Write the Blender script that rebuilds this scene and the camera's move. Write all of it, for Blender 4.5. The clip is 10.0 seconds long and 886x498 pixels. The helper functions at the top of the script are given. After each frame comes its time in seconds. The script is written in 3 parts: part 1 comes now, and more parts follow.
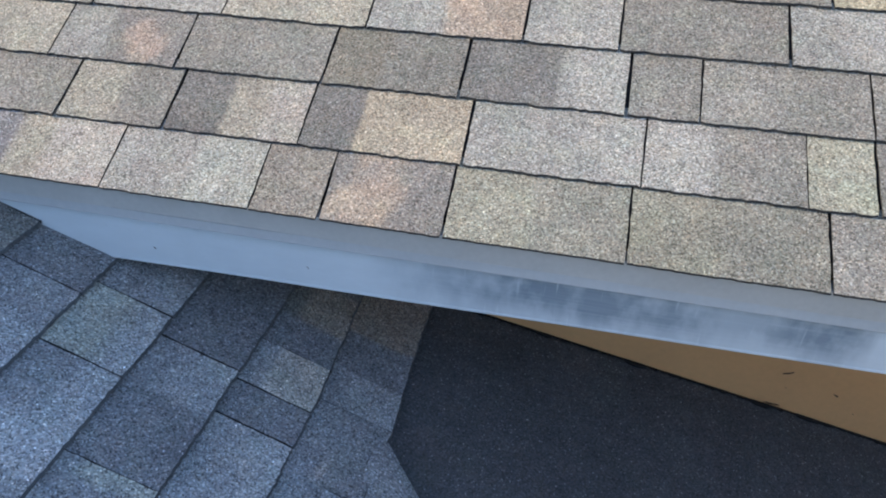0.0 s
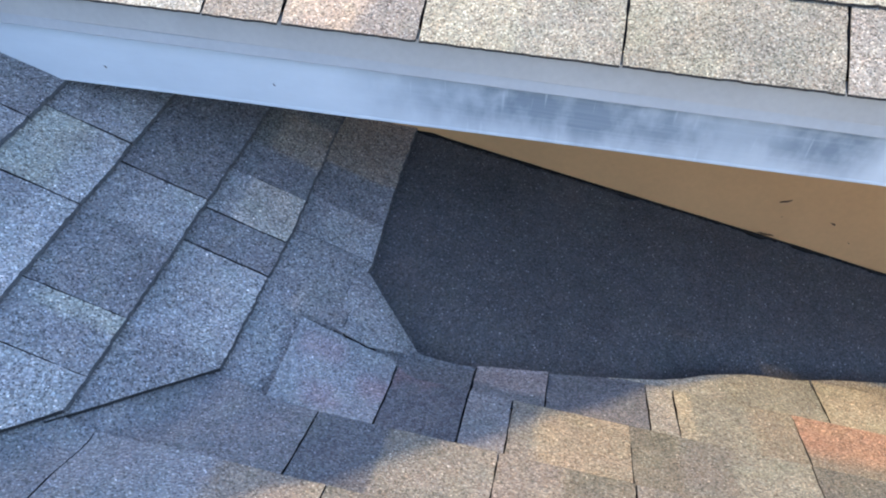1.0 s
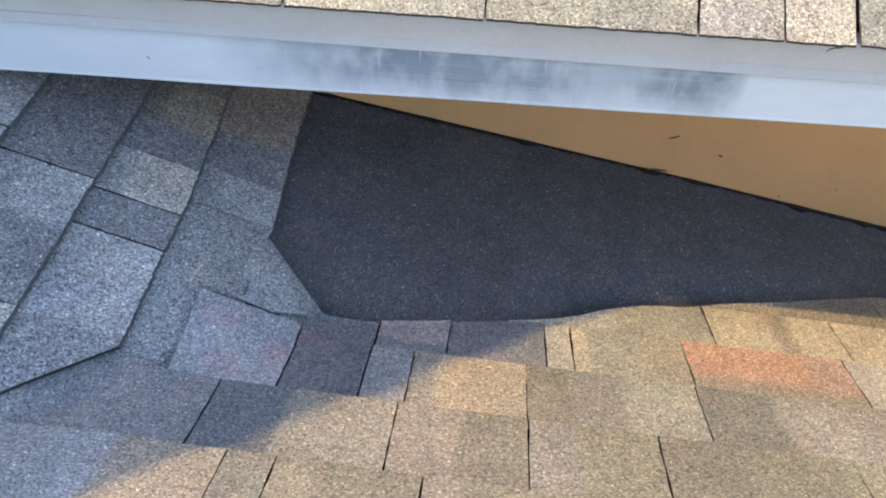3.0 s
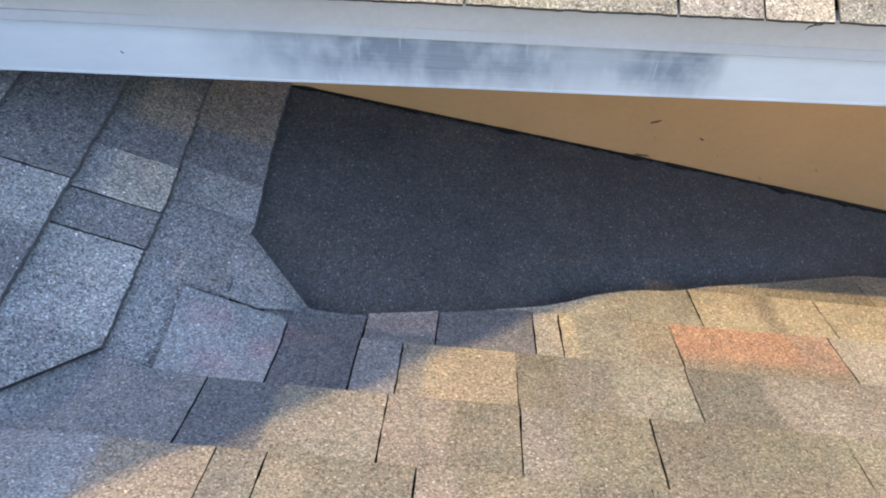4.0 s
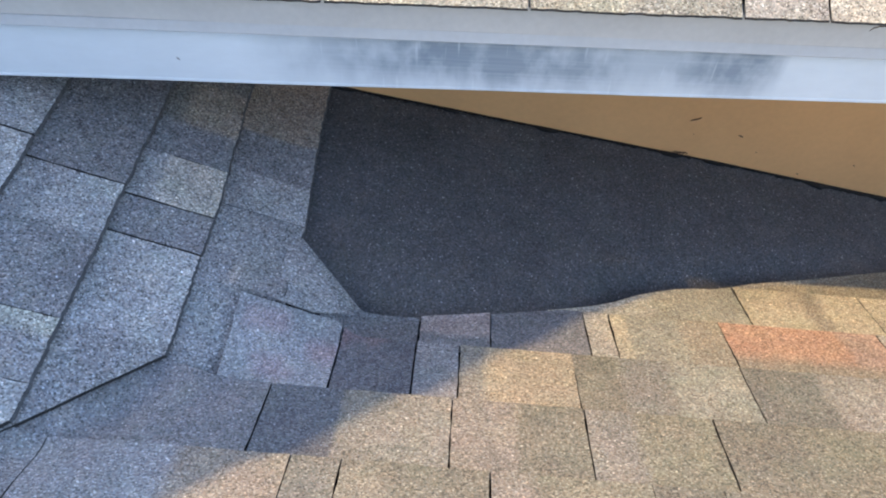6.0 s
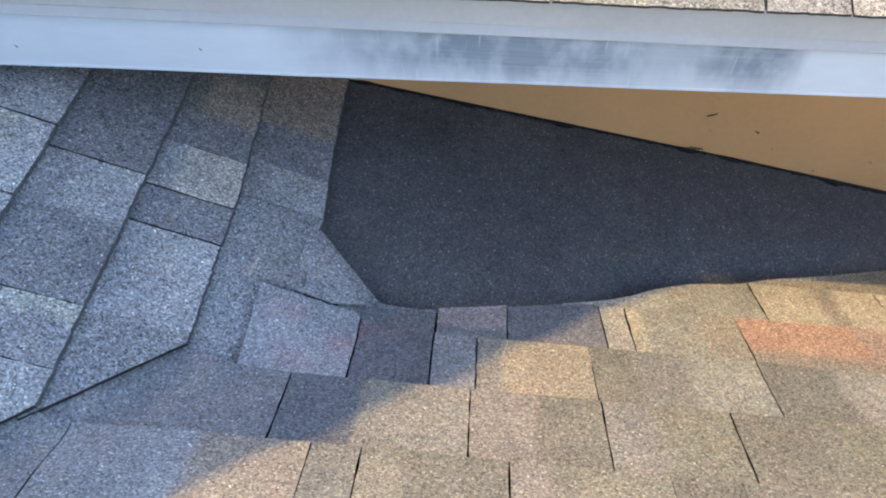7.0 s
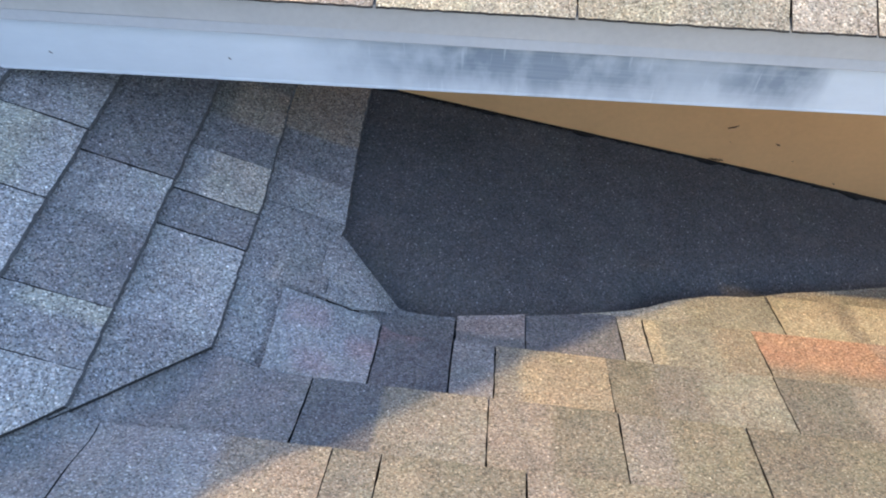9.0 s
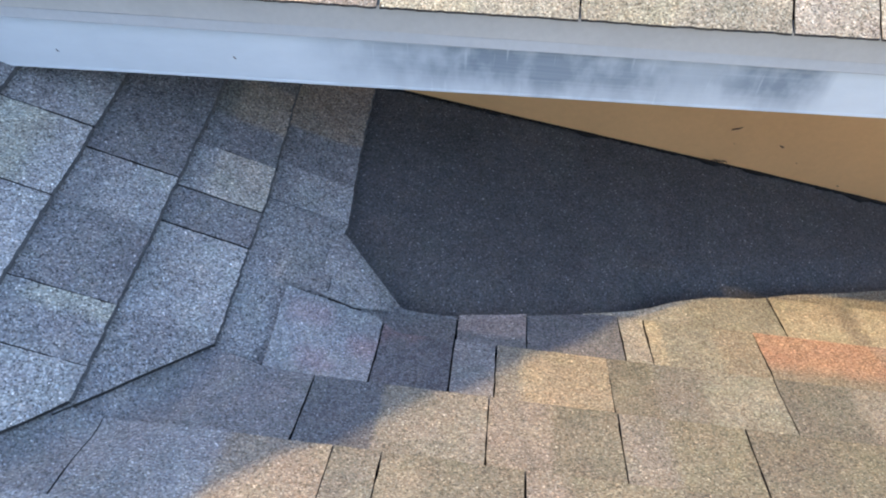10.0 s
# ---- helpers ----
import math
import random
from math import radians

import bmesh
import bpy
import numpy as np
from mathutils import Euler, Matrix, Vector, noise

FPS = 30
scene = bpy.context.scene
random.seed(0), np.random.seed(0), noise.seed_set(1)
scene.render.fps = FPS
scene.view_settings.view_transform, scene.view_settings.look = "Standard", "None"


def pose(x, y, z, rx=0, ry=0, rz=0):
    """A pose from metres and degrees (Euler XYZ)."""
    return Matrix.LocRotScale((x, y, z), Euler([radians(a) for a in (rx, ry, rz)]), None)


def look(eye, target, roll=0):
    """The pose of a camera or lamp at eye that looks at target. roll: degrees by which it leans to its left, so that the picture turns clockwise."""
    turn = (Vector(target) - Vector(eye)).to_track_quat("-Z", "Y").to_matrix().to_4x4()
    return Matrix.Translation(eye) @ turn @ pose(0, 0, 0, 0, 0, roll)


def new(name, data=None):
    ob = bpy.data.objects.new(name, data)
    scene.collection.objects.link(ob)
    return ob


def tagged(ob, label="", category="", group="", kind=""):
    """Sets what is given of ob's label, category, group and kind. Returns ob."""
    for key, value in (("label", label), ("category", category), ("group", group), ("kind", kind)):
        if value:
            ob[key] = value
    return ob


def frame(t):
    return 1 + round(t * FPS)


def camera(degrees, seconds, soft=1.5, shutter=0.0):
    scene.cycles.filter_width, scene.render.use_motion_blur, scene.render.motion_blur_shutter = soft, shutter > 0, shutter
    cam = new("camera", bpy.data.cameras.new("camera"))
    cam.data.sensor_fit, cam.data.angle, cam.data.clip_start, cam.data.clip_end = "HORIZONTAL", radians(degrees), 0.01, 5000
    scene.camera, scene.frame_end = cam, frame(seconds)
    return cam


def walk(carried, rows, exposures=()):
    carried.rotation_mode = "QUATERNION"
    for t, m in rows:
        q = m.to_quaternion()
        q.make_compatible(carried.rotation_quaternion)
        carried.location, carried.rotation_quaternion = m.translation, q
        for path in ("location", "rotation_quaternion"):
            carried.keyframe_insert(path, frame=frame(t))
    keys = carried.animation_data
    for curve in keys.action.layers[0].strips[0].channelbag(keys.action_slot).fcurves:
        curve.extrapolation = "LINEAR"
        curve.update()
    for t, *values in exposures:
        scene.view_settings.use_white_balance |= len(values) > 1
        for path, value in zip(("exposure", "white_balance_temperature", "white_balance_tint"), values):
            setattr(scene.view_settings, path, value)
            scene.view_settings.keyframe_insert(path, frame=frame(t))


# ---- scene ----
cam = camera(63.19, 10.0, soft=2.0)
# seconds, eye x y z, and the turn rx ry rz in degrees
PATH = [
    (0.0, -0.0907, -0.8907, 0.6240, 54.042, -2.856, 13.759),
    (0.2, -0.0820, -0.8879, 0.5953, 51.227, -2.856, 13.595),
    (0.5, -0.0819, -0.8836, 0.5456, 48.213, -2.812, 13.443),
    (0.7, -0.0839, -0.8790, 0.5306, 46.170, -2.842, 13.274),
    (1.0, -0.0694, -0.8738, 0.5131, 43.646, -2.667, 12.801),
    (1.2, -0.0622, -0.8700, 0.5156, 42.180, -2.655, 12.515),
    (1.5, -0.0437, -0.8633, 0.5243, 40.728, -2.574, 12.110),
    (2.0, -0.0115, -0.8587, 0.5402, 40.119, -2.568, 10.458),
    (2.5, 0.0020, -0.8616, 0.5460, 40.085, -2.689, 8.270),
    (3.0, 0.0209, -0.8696, 0.5448, 39.990, -2.609, 6.769),
    (3.2, 0.0211, -0.8747, 0.5355, 39.986, -2.592, 6.273),
    (4.3, 0.0095, -0.8687, 0.5263, 39.674, -2.605, 4.171),
    (4.5, -0.0111, -0.8660, 0.5200, 39.591, -2.632, 4.027),
    (5.0, -0.0423, -0.8644, 0.5265, 39.427, -2.546, 3.729),
    (5.5, -0.0564, -0.8643, 0.5341, 39.229, -2.455, 3.581),
    (5.7, -0.0662, -0.8617, 0.5407, 39.042, -2.414, 3.717),
    (6.8, -0.0955, -0.8761, 0.5420, 38.962, -2.285, 4.457),
    (7.0, -0.0965, -0.8768, 0.5392, 38.843, -2.248, 4.636),
    (7.5, -0.1023, -0.8728, 0.5471, 38.699, -2.215, 5.050),
    (8.0, -0.1061, -0.8709, 0.5567, 38.583, -2.179, 5.464),
    (8.5, -0.1137, -0.8723, 0.5563, 38.516, -2.154, 5.861),
    (9.0, -0.1103, -0.8719, 0.5625, 38.551, -2.139, 6.189),
    (9.5, -0.1092, -0.8734, 0.5649, 38.473, -2.146, 6.542),
    (10.0, -0.1046, -0.8733, 0.5682, 38.396, -2.074, 6.815),
]
EXPOSURES = [(0.0, 1.28, 5900, 13), (0.4, 1.60, 6050, 15.5), (0.8, 1.95, 5900, 16), (1.3, 2.08, 6400, 16.5), (2.0, 2.11, 6680, 16), (3.0, 2.09, 6780, 16), (5.0, 2.10, 6650, 16), (7.5, 2.10, 6550, 16), (10.0, 2.05, 6600, 16)]
walk(cam, [(t, pose(x, y, z, rx, ry, rz)) for t, x, y, z, rx, ry, rz in PATH], EXPOSURES)

# ---- light: a low sun from the left, skimming over the ridge ----
SUN_WAY = Vector((1.0, 0.048, -0.371)).normalized()
sun = new("sun", bpy.data.lights.new("sun", "SUN"))
sun.data.energy, sun.data.angle, sun.data.color = 2.72, radians(0.53), (1.0, 0.715, 0.33)
sun.matrix_world = look((-6, 0, 4), Vector((-6, 0, 4)) + SUN_WAY)
world = bpy.data.worlds.new("sky")
scene.world = world
world.use_nodes = True
wn = world.node_tree
sky = wn.nodes.new("ShaderNodeTexSky")
sky.sky_type, sky.sun_disc = "NISHITA", False
sky.sun_elevation, sky.sun_rotation = radians(20.3), radians(-92.7)
wn.links.new(sky.outputs[0], wn.nodes["Background"].inputs[0])
wn.nodes["Background"].inputs[1].default_value = 0.15

# ---- the planes of the roofs: z as a function of the plan ----
SLOPE_U, SLOPE_L, SLOPE_R = 0.568, 0.436, 0.464
RIDGE_X, RIDGE_Y = -1.88, -1.73
WALL_Y = 0.336
EAVE = pose(0, 0, 0, 0, -1.19, 1.79)  # the eave is a little out of line with the lower roof


def wall_y(x):
    return 0.336 + 0.0316 * x


def z_left(x, y):
    return -0.589 - SLOPE_L * x if x > RIDGE_X else -0.589 - SLOPE_L * (2 * RIDGE_X - x)


def z_right(x, y):
    return -0.583 - SLOPE_R * (y if y > RIDGE_Y else 2 * RIDGE_Y - y)


def step(a, b, v):
    k = min(1.0, max(0.0, (v - a) / (b - a)))
    return k * k * (3 - 2 * k)


def z_wrap(x, y):
    """The near slope, turned up softly onto the left slope across the valley."""
    a, b, k = z_left(x, y), z_right(x, y), 0.03
    h = max(k - abs(a - b), 0.0) / k
    lift = -0.016 + 0.024 * step(-0.50, -0.42, x)
    return max(a, b) + h * h * k * 0.25 + lift * step(-0.03, 0.01, a - b)


RIM = ((-0.40, 0.0), (-0.215, -0.190), (-0.123, -0.179), (-0.005, -0.153), (0.078, -0.131), (0.126, -0.118), (0.186, -0.099), (0.231, -0.078), (0.277, -0.050), (0.317, -0.032), (0.357, -0.017), (0.400, -0.008), (0.430, -0.006), (0.462, 0.003), (0.52, 0.027), (0.633, 0.058), (0.765, 0.100), (0.895, 0.139), (3.0, 0.78))


def edge_y(x):
    """The lower rim of the membrane, where the two shingled slopes lap onto it."""
    for (x0, y0), (x1, y1) in zip(RIM, RIM[1:]):
        if x <= x1:
            return y0 + (y1 - y0) * (x - x0) / (x1 - x0)
    return RIM[-1][1]


def z_cricket(x, y):
    return -0.5004 - 0.183 * x + 0.065 * y - 0.014 * max(0.0, x - 0.5)


def z_left_foot(x, y):
    """The lowest course of the left slope, which rides up a little onto the cricket near the wall."""
    return z_left(x, y) + max(0.0, z_cricket(x, y) - z_left(x, y)) * step(-0.46, -0.345, x) * step(-0.02, 0.12, y)


def near_rim(x):
    return edge_y(x) if x > -0.215 else -0.186 + 0.3 * (x + 0.215)


def z_sheet(x, y):
    """The cricket under the eave: falls gently along the wall, and dies into both slopes."""
    z = z_cricket(x, y)
    e = edge_y(x)
    w = (1 - step(0.0, 0.10, y - e)) * step(-0.27, -0.20, x)
    z += w * (z_right(x, e) + SLOPE_R * 0.25 * (e - y) - 0.002 - 0.031 * step(0.12, 0.28, x) * (1 - step(0.6, 0.8, x)) - z)
    v = 1 - step(-0.345, -0.29 + 0.08 * (1 - step(-0.1, 0.1, y)), x)
    z -= 0.012 * math.exp(-((x + 0.24) ** 2 + (y + 0.19) ** 2) / 0.0016)
    return z + v * (z_left_foot(min(x, -0.345), y) - SLOPE_L * max(0.0, x + 0.345) * (1 - step(-0.02, 0.12, y)) - 0.003 - z)


# ---- materials ----
def material(name):
    m = bpy.data.materials.new(name)
    m.use_nodes = True
    return m, m.node_tree.nodes, m.node_tree.links, m.node_tree.nodes["Principled BSDF"]


def mapped(nodes, links, scale=(1, 1, 1)):
    """World position, scaled."""
    g = nodes.new("ShaderNodeNewGeometry")
    v = nodes.new("ShaderNodeVectorMath")
    v.operation = "MULTIPLY"
    v.inputs[1].default_value = scale
    links.new(g.outputs["Position"], v.inputs[0])
    return v.outputs[0]


def noise_node(nodes, links, where, scale, detail=3.0, rough=0.55):
    n = nodes.new("ShaderNodeTexNoise")
    n.inputs["Scale"].default_value, n.inputs["Detail"].default_value, n.inputs["Roughness"].default_value = scale, detail, rough
    links.new(where, n.inputs["Vector"])
    return n.outputs["Fac"]


def ramp(nodes, links, fac, *stops):
    r = nodes.new("ShaderNodeValToRGB")
    while len(r.color_ramp.elements) < len(stops):
        r.color_ramp.elements.new(0.5)
    for el, (p, c) in zip(r.color_ramp.elements, stops):
        el.position = p
        el.color = (*c, 1) if isinstance(c, tuple) else (c, c, c, 1)
    links.new(fac, r.inputs["Fac"])
    return r.outputs["Color"]


def mix(nodes, links, kind, fac, a, b):
    m = nodes.new("ShaderNodeMix")
    m.data_type, m.blend_type = "RGBA", kind
    for socket, value in ((m.inputs["Factor"], fac), (m.inputs["A"], a), (m.inputs["B"], b)):
        if isinstance(value, (int, float)):
            socket.default_value = value
        elif isinstance(value, tuple):
            socket.default_value = (*value, 1)
        else:
            links.new(value, socket)
    return m.outputs["Result"]


def bump(nodes, links, height, strength, distance, normal=None):
    b = nodes.new("ShaderNodeBump")
    b.inputs["Strength"].default_value, b.inputs["Distance"].default_value = strength, distance
    links.new(height, b.inputs["Height"])
    if normal is not None:
        links.new(normal, b.inputs["Normal"])
    return b.outputs["Normal"]


def granules(name, contrast, tint=None, sparkle=0.0, cell_scale=400):
    """Mineral granules: tiny stones of several tones round the tint of the shingle, in slow blotches and worn scuffs.
    """
    m, nodes, links, out = material(name)
    p = mapped(nodes, links)
    cell = nodes.new("ShaderNodeTexVoronoi")
    cell.inputs["Scale"].default_value = cell_scale
    links.new(p, cell.inputs["Vector"])
    pick = nodes.new("ShaderNodeSeparateColor")
    links.new(cell.outputs["Color"], pick.inputs[0])
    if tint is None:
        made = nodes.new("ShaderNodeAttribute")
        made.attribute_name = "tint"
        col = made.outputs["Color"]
    else:
        col = mix(nodes, links, "MULTIPLY", 1.0, (1, 1, 1), tint)
    tones = ((0.0, 0.30), (0.16, 0.62), (0.42, 0.94), (0.66, 1.04), (0.88, 1.36), (1.0, 1.95))
    stone = ramp(nodes, links, pick.outputs[0], *[(at, 1 + contrast * (v - 1)) for at, v in tones])
    col = mix(nodes, links, "MULTIPLY", 1.0, col, stone)
    hues = ((0.0, (0.91, 0.98, 1.07)), (0.14, (0.97, 1.0, 1.03)), (0.3, (1.0, 1.0, 1.0)), (0.72, (1.0, 1.0, 1.0)), (0.84, (1.05, 1.0, 0.95)), (1.0, (1.09, 0.97, 0.92)))
    col = mix(nodes, links, "MULTIPLY", 1.0, col, ramp(nodes, links, pick.outputs[1], *hues))
    if sparkle:
        bright = ramp(nodes, links, pick.outputs[2], (0.0, 1.0), (0.972, 1.0), (0.985, 1 + sparkle))
        col = mix(nodes, links, "MULTIPLY", 1.0, col, bright)
    clump = ramp(nodes, links, noise_node(nodes, links, p, 170, 3, 0.7), (0.30, 1 - 0.13 * contrast), (0.7, 1 + 0.13 * contrast))
    col = mix(nodes, links, "MULTIPLY", 1.0, col, clump)
    rubbed = ramp(nodes, links, noise_node(nodes, links, p, 24, 5, 0.65), (0.32, (0.90, 0.90, 0.92)), (0.5, (1.0, 1.0, 1.0)), (0.68, (1.10, 1.08, 1.03)))
    col = mix(nodes, links, "MULTIPLY", 1.0, col, rubbed)
    shift = ramp(nodes, links, noise_node(nodes, links, mapped(nodes, links, (1.0, 1.0, 1.7)), 16, 4, 0.6), (0.30, (1.03, 0.99, 0.985)), (0.5, (1.0, 1.0, 1.0)), (0.70, (0.965, 1.01, 0.985)))
    col = mix(nodes, links, "MULTIPLY", 1.0, col, shift)
    wear = ramp(nodes, links, noise_node(nodes, links, p, 5.5, 5), (0.35, 0.88), (0.65, 1.1))
    col = mix(nodes, links, "MULTIPLY", 1.0, col, wear)
    piece = nodes.new("ShaderNodeObjectInfo")
    own = ramp(nodes, links, piece.outputs["Random"], (0.0, 0.92), (1.0, 1.08))
    col = mix(nodes, links, "MULTIPLY", 1.0, col, own)
    links.new(col, out.inputs["Base Color"])
    out.inputs["Roughness"].default_value = 0.93
    out.inputs["Specular IOR Level"].default_value = 0.25
    n = bump(nodes, links, cell.outputs["Distance"], 0.30, 0.0013)
    n = bump(nodes, links, noise_node(nodes, links, p, 60, 3), 0.25, 0.003, n)
    links.new(n, out.inputs["Normal"])
    return m


# the granule blends of the shingles, by letter
# y and e are g and d warmed for sunlight; u and V hold shade
TINTS = {
    "g": (0.240, 0.231, 0.203), "d": (0.190, 0.185, 0.171), "l": (0.310, 0.304, 0.274), "w": (0.356, 0.354, 0.346), "s": (0.268, 0.260, 0.205),
    "t": (0.335, 0.280, 0.225), "b": (0.390, 0.345, 0.246), "B": (0.332, 0.280, 0.198), "c": (0.342, 0.322, 0.264), "n": (0.258, 0.224, 0.180),
    "p": (0.274, 0.279, 0.284), "u": (0.128, 0.134, 0.143), "q": (0.142, 0.144, 0.154), "r": (0.318, 0.272, 0.254), "x": (0.238, 0.226, 0.205),
    "y": (0.262, 0.233, 0.174), "e": (0.204, 0.187, 0.142), "i": (0.385, 0.358, 0.312), "z": (0.340, 0.342, 0.300), "j": (0.233, 0.215, 0.156),
    "h": (0.253, 0.253, 0.253), "k": (0.318, 0.318, 0.316), "v": (0.206, 0.205, 0.208), "m": (0.250, 0.229, 0.187), "a": (0.220, 0.207, 0.170), "f": (0.366, 0.326, 0.252),
    "S": (0.276, 0.270, 0.216), "M": (0.244, 0.240, 0.202), "A": (0.258, 0.240, 0.205), "Z": (0.326, 0.322, 0.256), "N": (0.298, 0.252, 0.206), "O": (0.405, 0.255, 0.172), "P": (0.372, 0.266, 0.200), "D": (0.178, 0.170, 0.138), "V": (0.166, 0.167, 0.171),
}
# factory blends: soft patches of another granule colour on the tabs of one letter: x, y, the two reaches, tint
SPOTS = {
    "p": [(-0.360, -0.252, 0.042, 0.022, (0.302, 0.256, 0.262)), (-0.268, -0.292, 0.036, 0.030, (0.300, 0.250, 0.258)), (-0.335, -0.338, 0.040, 0.024, (0.300, 0.254, 0.260))],
    "q": [(-0.235, -0.228, 0.10, 0.045, (0.208, 0.165, 0.172))],
    "x": [(-0.405, 0.042, 0.072, 0.058, (0.375, 0.315, 0.25)), (-0.365, 0.158, 0.11, 0.062, (0.365, 0.315, 0.255)), (-0.895, 0.262, 0.05, 0.045, (0.36, 0.295, 0.245)), (-0.62, 0.15, 0.07, 0.05, (0.33, 0.285, 0.23))],
}
shingle_mat = granules("shingle_granules", 0.82, sparkle=0.75, cell_scale=440)
# copy for the shaded left slope, grain strengthened against its flat light
shaded_slope_mat = granules("shaded_slope_granules", 1.02, sparkle=0.9, cell_scale=410)
# copy for the upper roof, with a stronger grain contrast than shingle_mat
upper_mat = granules("upper_shingle_granules", 0.97, sparkle=0.5, cell_scale=440)
cap_mat = granules("ridge_cap_granules", 1.0, (0.215, 0.208, 0.187))
membrane_mat = granules("mineral_membrane", 0.66, (0.0752, 0.0757, 0.0772), 1.6, 420)


def plain(name, colour, rough, scale, vary, grain=0.0, metal=0.0):
    m, nodes, links, out = material(name)
    p = mapped(nodes, links)
    a = ramp(nodes, links, noise_node(nodes, links, p, scale, 5), (0.3, 1 - vary), (0.7, 1 + vary))
    b = ramp(nodes, links, noise_node(nodes, links, p, scale * 14, 3), (0.3, 1 - vary * 0.6), (0.7, 1 + vary * 0.6))
    col = mix(nodes, links, "MULTIPLY", 1.0, mix(nodes, links, "MULTIPLY", 1.0, a, b), colour)
    links.new(col, out.inputs["Base Color"])
    out.inputs["Roughness"].default_value, out.inputs["Metallic"].default_value = rough, metal
    if grain:
        links.new(bump(nodes, links, noise_node(nodes, links, p, scale * 30, 3), 0.4, grain), out.inputs["Normal"])
    return m


deck_mat = plain("asphalt_felt", (0.022, 0.022, 0.023), 0.95, 9, 0.3, 0.001)
worn_edge_mat = plain("weathered_shingle_edge", (0.085, 0.088, 0.094), 0.95, 60, 0.35, 0.0008)
edge_mat = plain("bare_asphalt_edge", (0.030, 0.0295, 0.029), 0.95, 60, 0.35, 0.0008)
wall_mat = plain("tan_painted_stucco", (0.685, 0.384, 0.160), 0.8, 6, 0.05, 0.0006)
tar_mat = plain("black_roof_cement", (0.006, 0.0056, 0.0054), 0.9, 30, 0.4, 0.002)
drip_mat = plain("grey_beige_drip_metal", (0.515, 0.495, 0.46), 0.5, 7, 0.06, 0.0)
lip_mat = plain("pale_drip_lip", (0.49, 0.495, 0.49), 0.5, 7, 0.05)
soffit_mat = plain("brown_soffit_board", (0.27, 0.19, 0.11), 0.8, 8, 0.06)
ground_mat = plain("dry_ground", (0.16, 0.14, 0.10), 0.95, 0.6, 0.25, 0.01)
house_mat = plain("house_stucco", (0.5, 0.36, 0.19), 0.85, 3, 0.06, 0.001)
twig_mat = plain("dry_twig", (0.07, 0.045, 0.03), 0.9, 80, 0.3)


def fascia_material():
    """White-painted metal with a long chalky grey smudge rubbed along it under the lip, thin scratches and a few drip streaks."""
    m, nodes, links, out = material("white_fascia_metal")
    co = nodes.new("ShaderNodeTexCoord")
    xyz = nodes.new("ShaderNodeSeparateXYZ")
    links.new(co.outputs["Object"], xyz.inputs[0])

    def own(scale):
        v = nodes.new("ShaderNodeVectorMath")
        v.operation = "MULTIPLY"
        v.inputs[1].default_value = scale
        links.new(co.outputs["Object"], v.inputs[0])
        return v.outputs[0]

    def reach(socket, a, b, lo=0.0, hi=1.0):
        k = nodes.new("ShaderNodeMapRange")
        for i, value in enumerate((a, b, lo, hi)):
            k.inputs[1 + i].default_value = value
        links.new(socket, k.inputs[0])
        return k.outputs[0]

    def sums(kind, a, b):
        k = nodes.new("ShaderNodeMath")
        k.operation = kind
        for socket, value in zip(k.inputs, (a, b)):
            if isinstance(value, (int, float)):
                socket.default_value = value
            else:
                links.new(value, socket)
        return k.outputs[0]

    # how heavy the smudge is along the board, and how far down it has been rubbed
    along = ramp(nodes, links, reach(xyz.outputs[0], -0.5, 0.5), (0.08, 0.0), (0.15, 0.30), (0.22, 0.56), (0.30, 0.88), (0.36, 0.98), (0.53, 0.92), (0.62, 0.85), (0.67, 0.50), (0.72, 0.55), (0.77, 0.92), (0.865, 1.0), (0.895, 0.0))
    ragged = noise_node(nodes, links, own((1, 0.01, 0.25)), 11, 4, 0.6)
    down = sums("ADD", xyz.outputs[2], sums("MULTIPLY", sums("SUBTRACT", ragged, 0.5), 0.085))
    fade = sums("MULTIPLY", reach(down, -0.178, -0.122), reach(xyz.outputs[2], -0.0775, -0.083))
    cloud = ramp(nodes, links, noise_node(nodes, links, own((1, 0.01, 0.7)), 20, 4, 0.55), (0.34, 0.52), (0.54, 1.0))
    scratch = ramp(nodes, links, noise_node(nodes, links, own((5, 0.01, 210)), 1.0, 3, 0.5), (0.36, 0.87), (0.52, 1.0))
    streak = ramp(nodes, links, noise_node(nodes, links, own((95, 0.01, 7)), 1.0, 2, 0.5), (0.28, 0.45), (0.36, 1.0))
    stain = sums("MULTIPLY", sums("MULTIPLY", along, fade), sums("MULTIPLY", cloud, sums("MULTIPLY", scratch, streak)))
    base = ramp(nodes, links, noise_node(nodes, links, own((1, 1, 1)), 7, 4), (0.3, (0.645, 0.695, 0.715)), (0.7, (0.695, 0.745, 0.765)))
    dust = ramp(nodes, links, noise_node(nodes, links, own((3, 0.01, 9)), 6, 5, 0.7), (0.3, 0.965), (0.7, 1.02))
    base = mix(nodes, links, "MULTIPLY", 1.0, base, dust)
    links.new(mix(nodes, links, "MIX", stain, base, (0.225, 0.278, 0.325)), out.inputs["Base Color"])
    out.inputs["Roughness"].default_value = 0.45
    return m


fascia_mat = fascia_material()


# ---- building helpers ----
def mesh_object(name, verts, faces, mat, parent=None, label="", smooth=False):
    me = bpy.data.meshes.new(name)
    me.from_pydata([tuple(v) for v in verts], [], faces)
    me.materials.append(mat)
    if smooth:
        me.polygons.foreach_set("use_smooth", [True] * len(me.polygons))
    me.update()
    ob = new(name, me)
    if parent is not None:
        ob.parent = parent
    if label:
        ob["label"] = label
    return ob


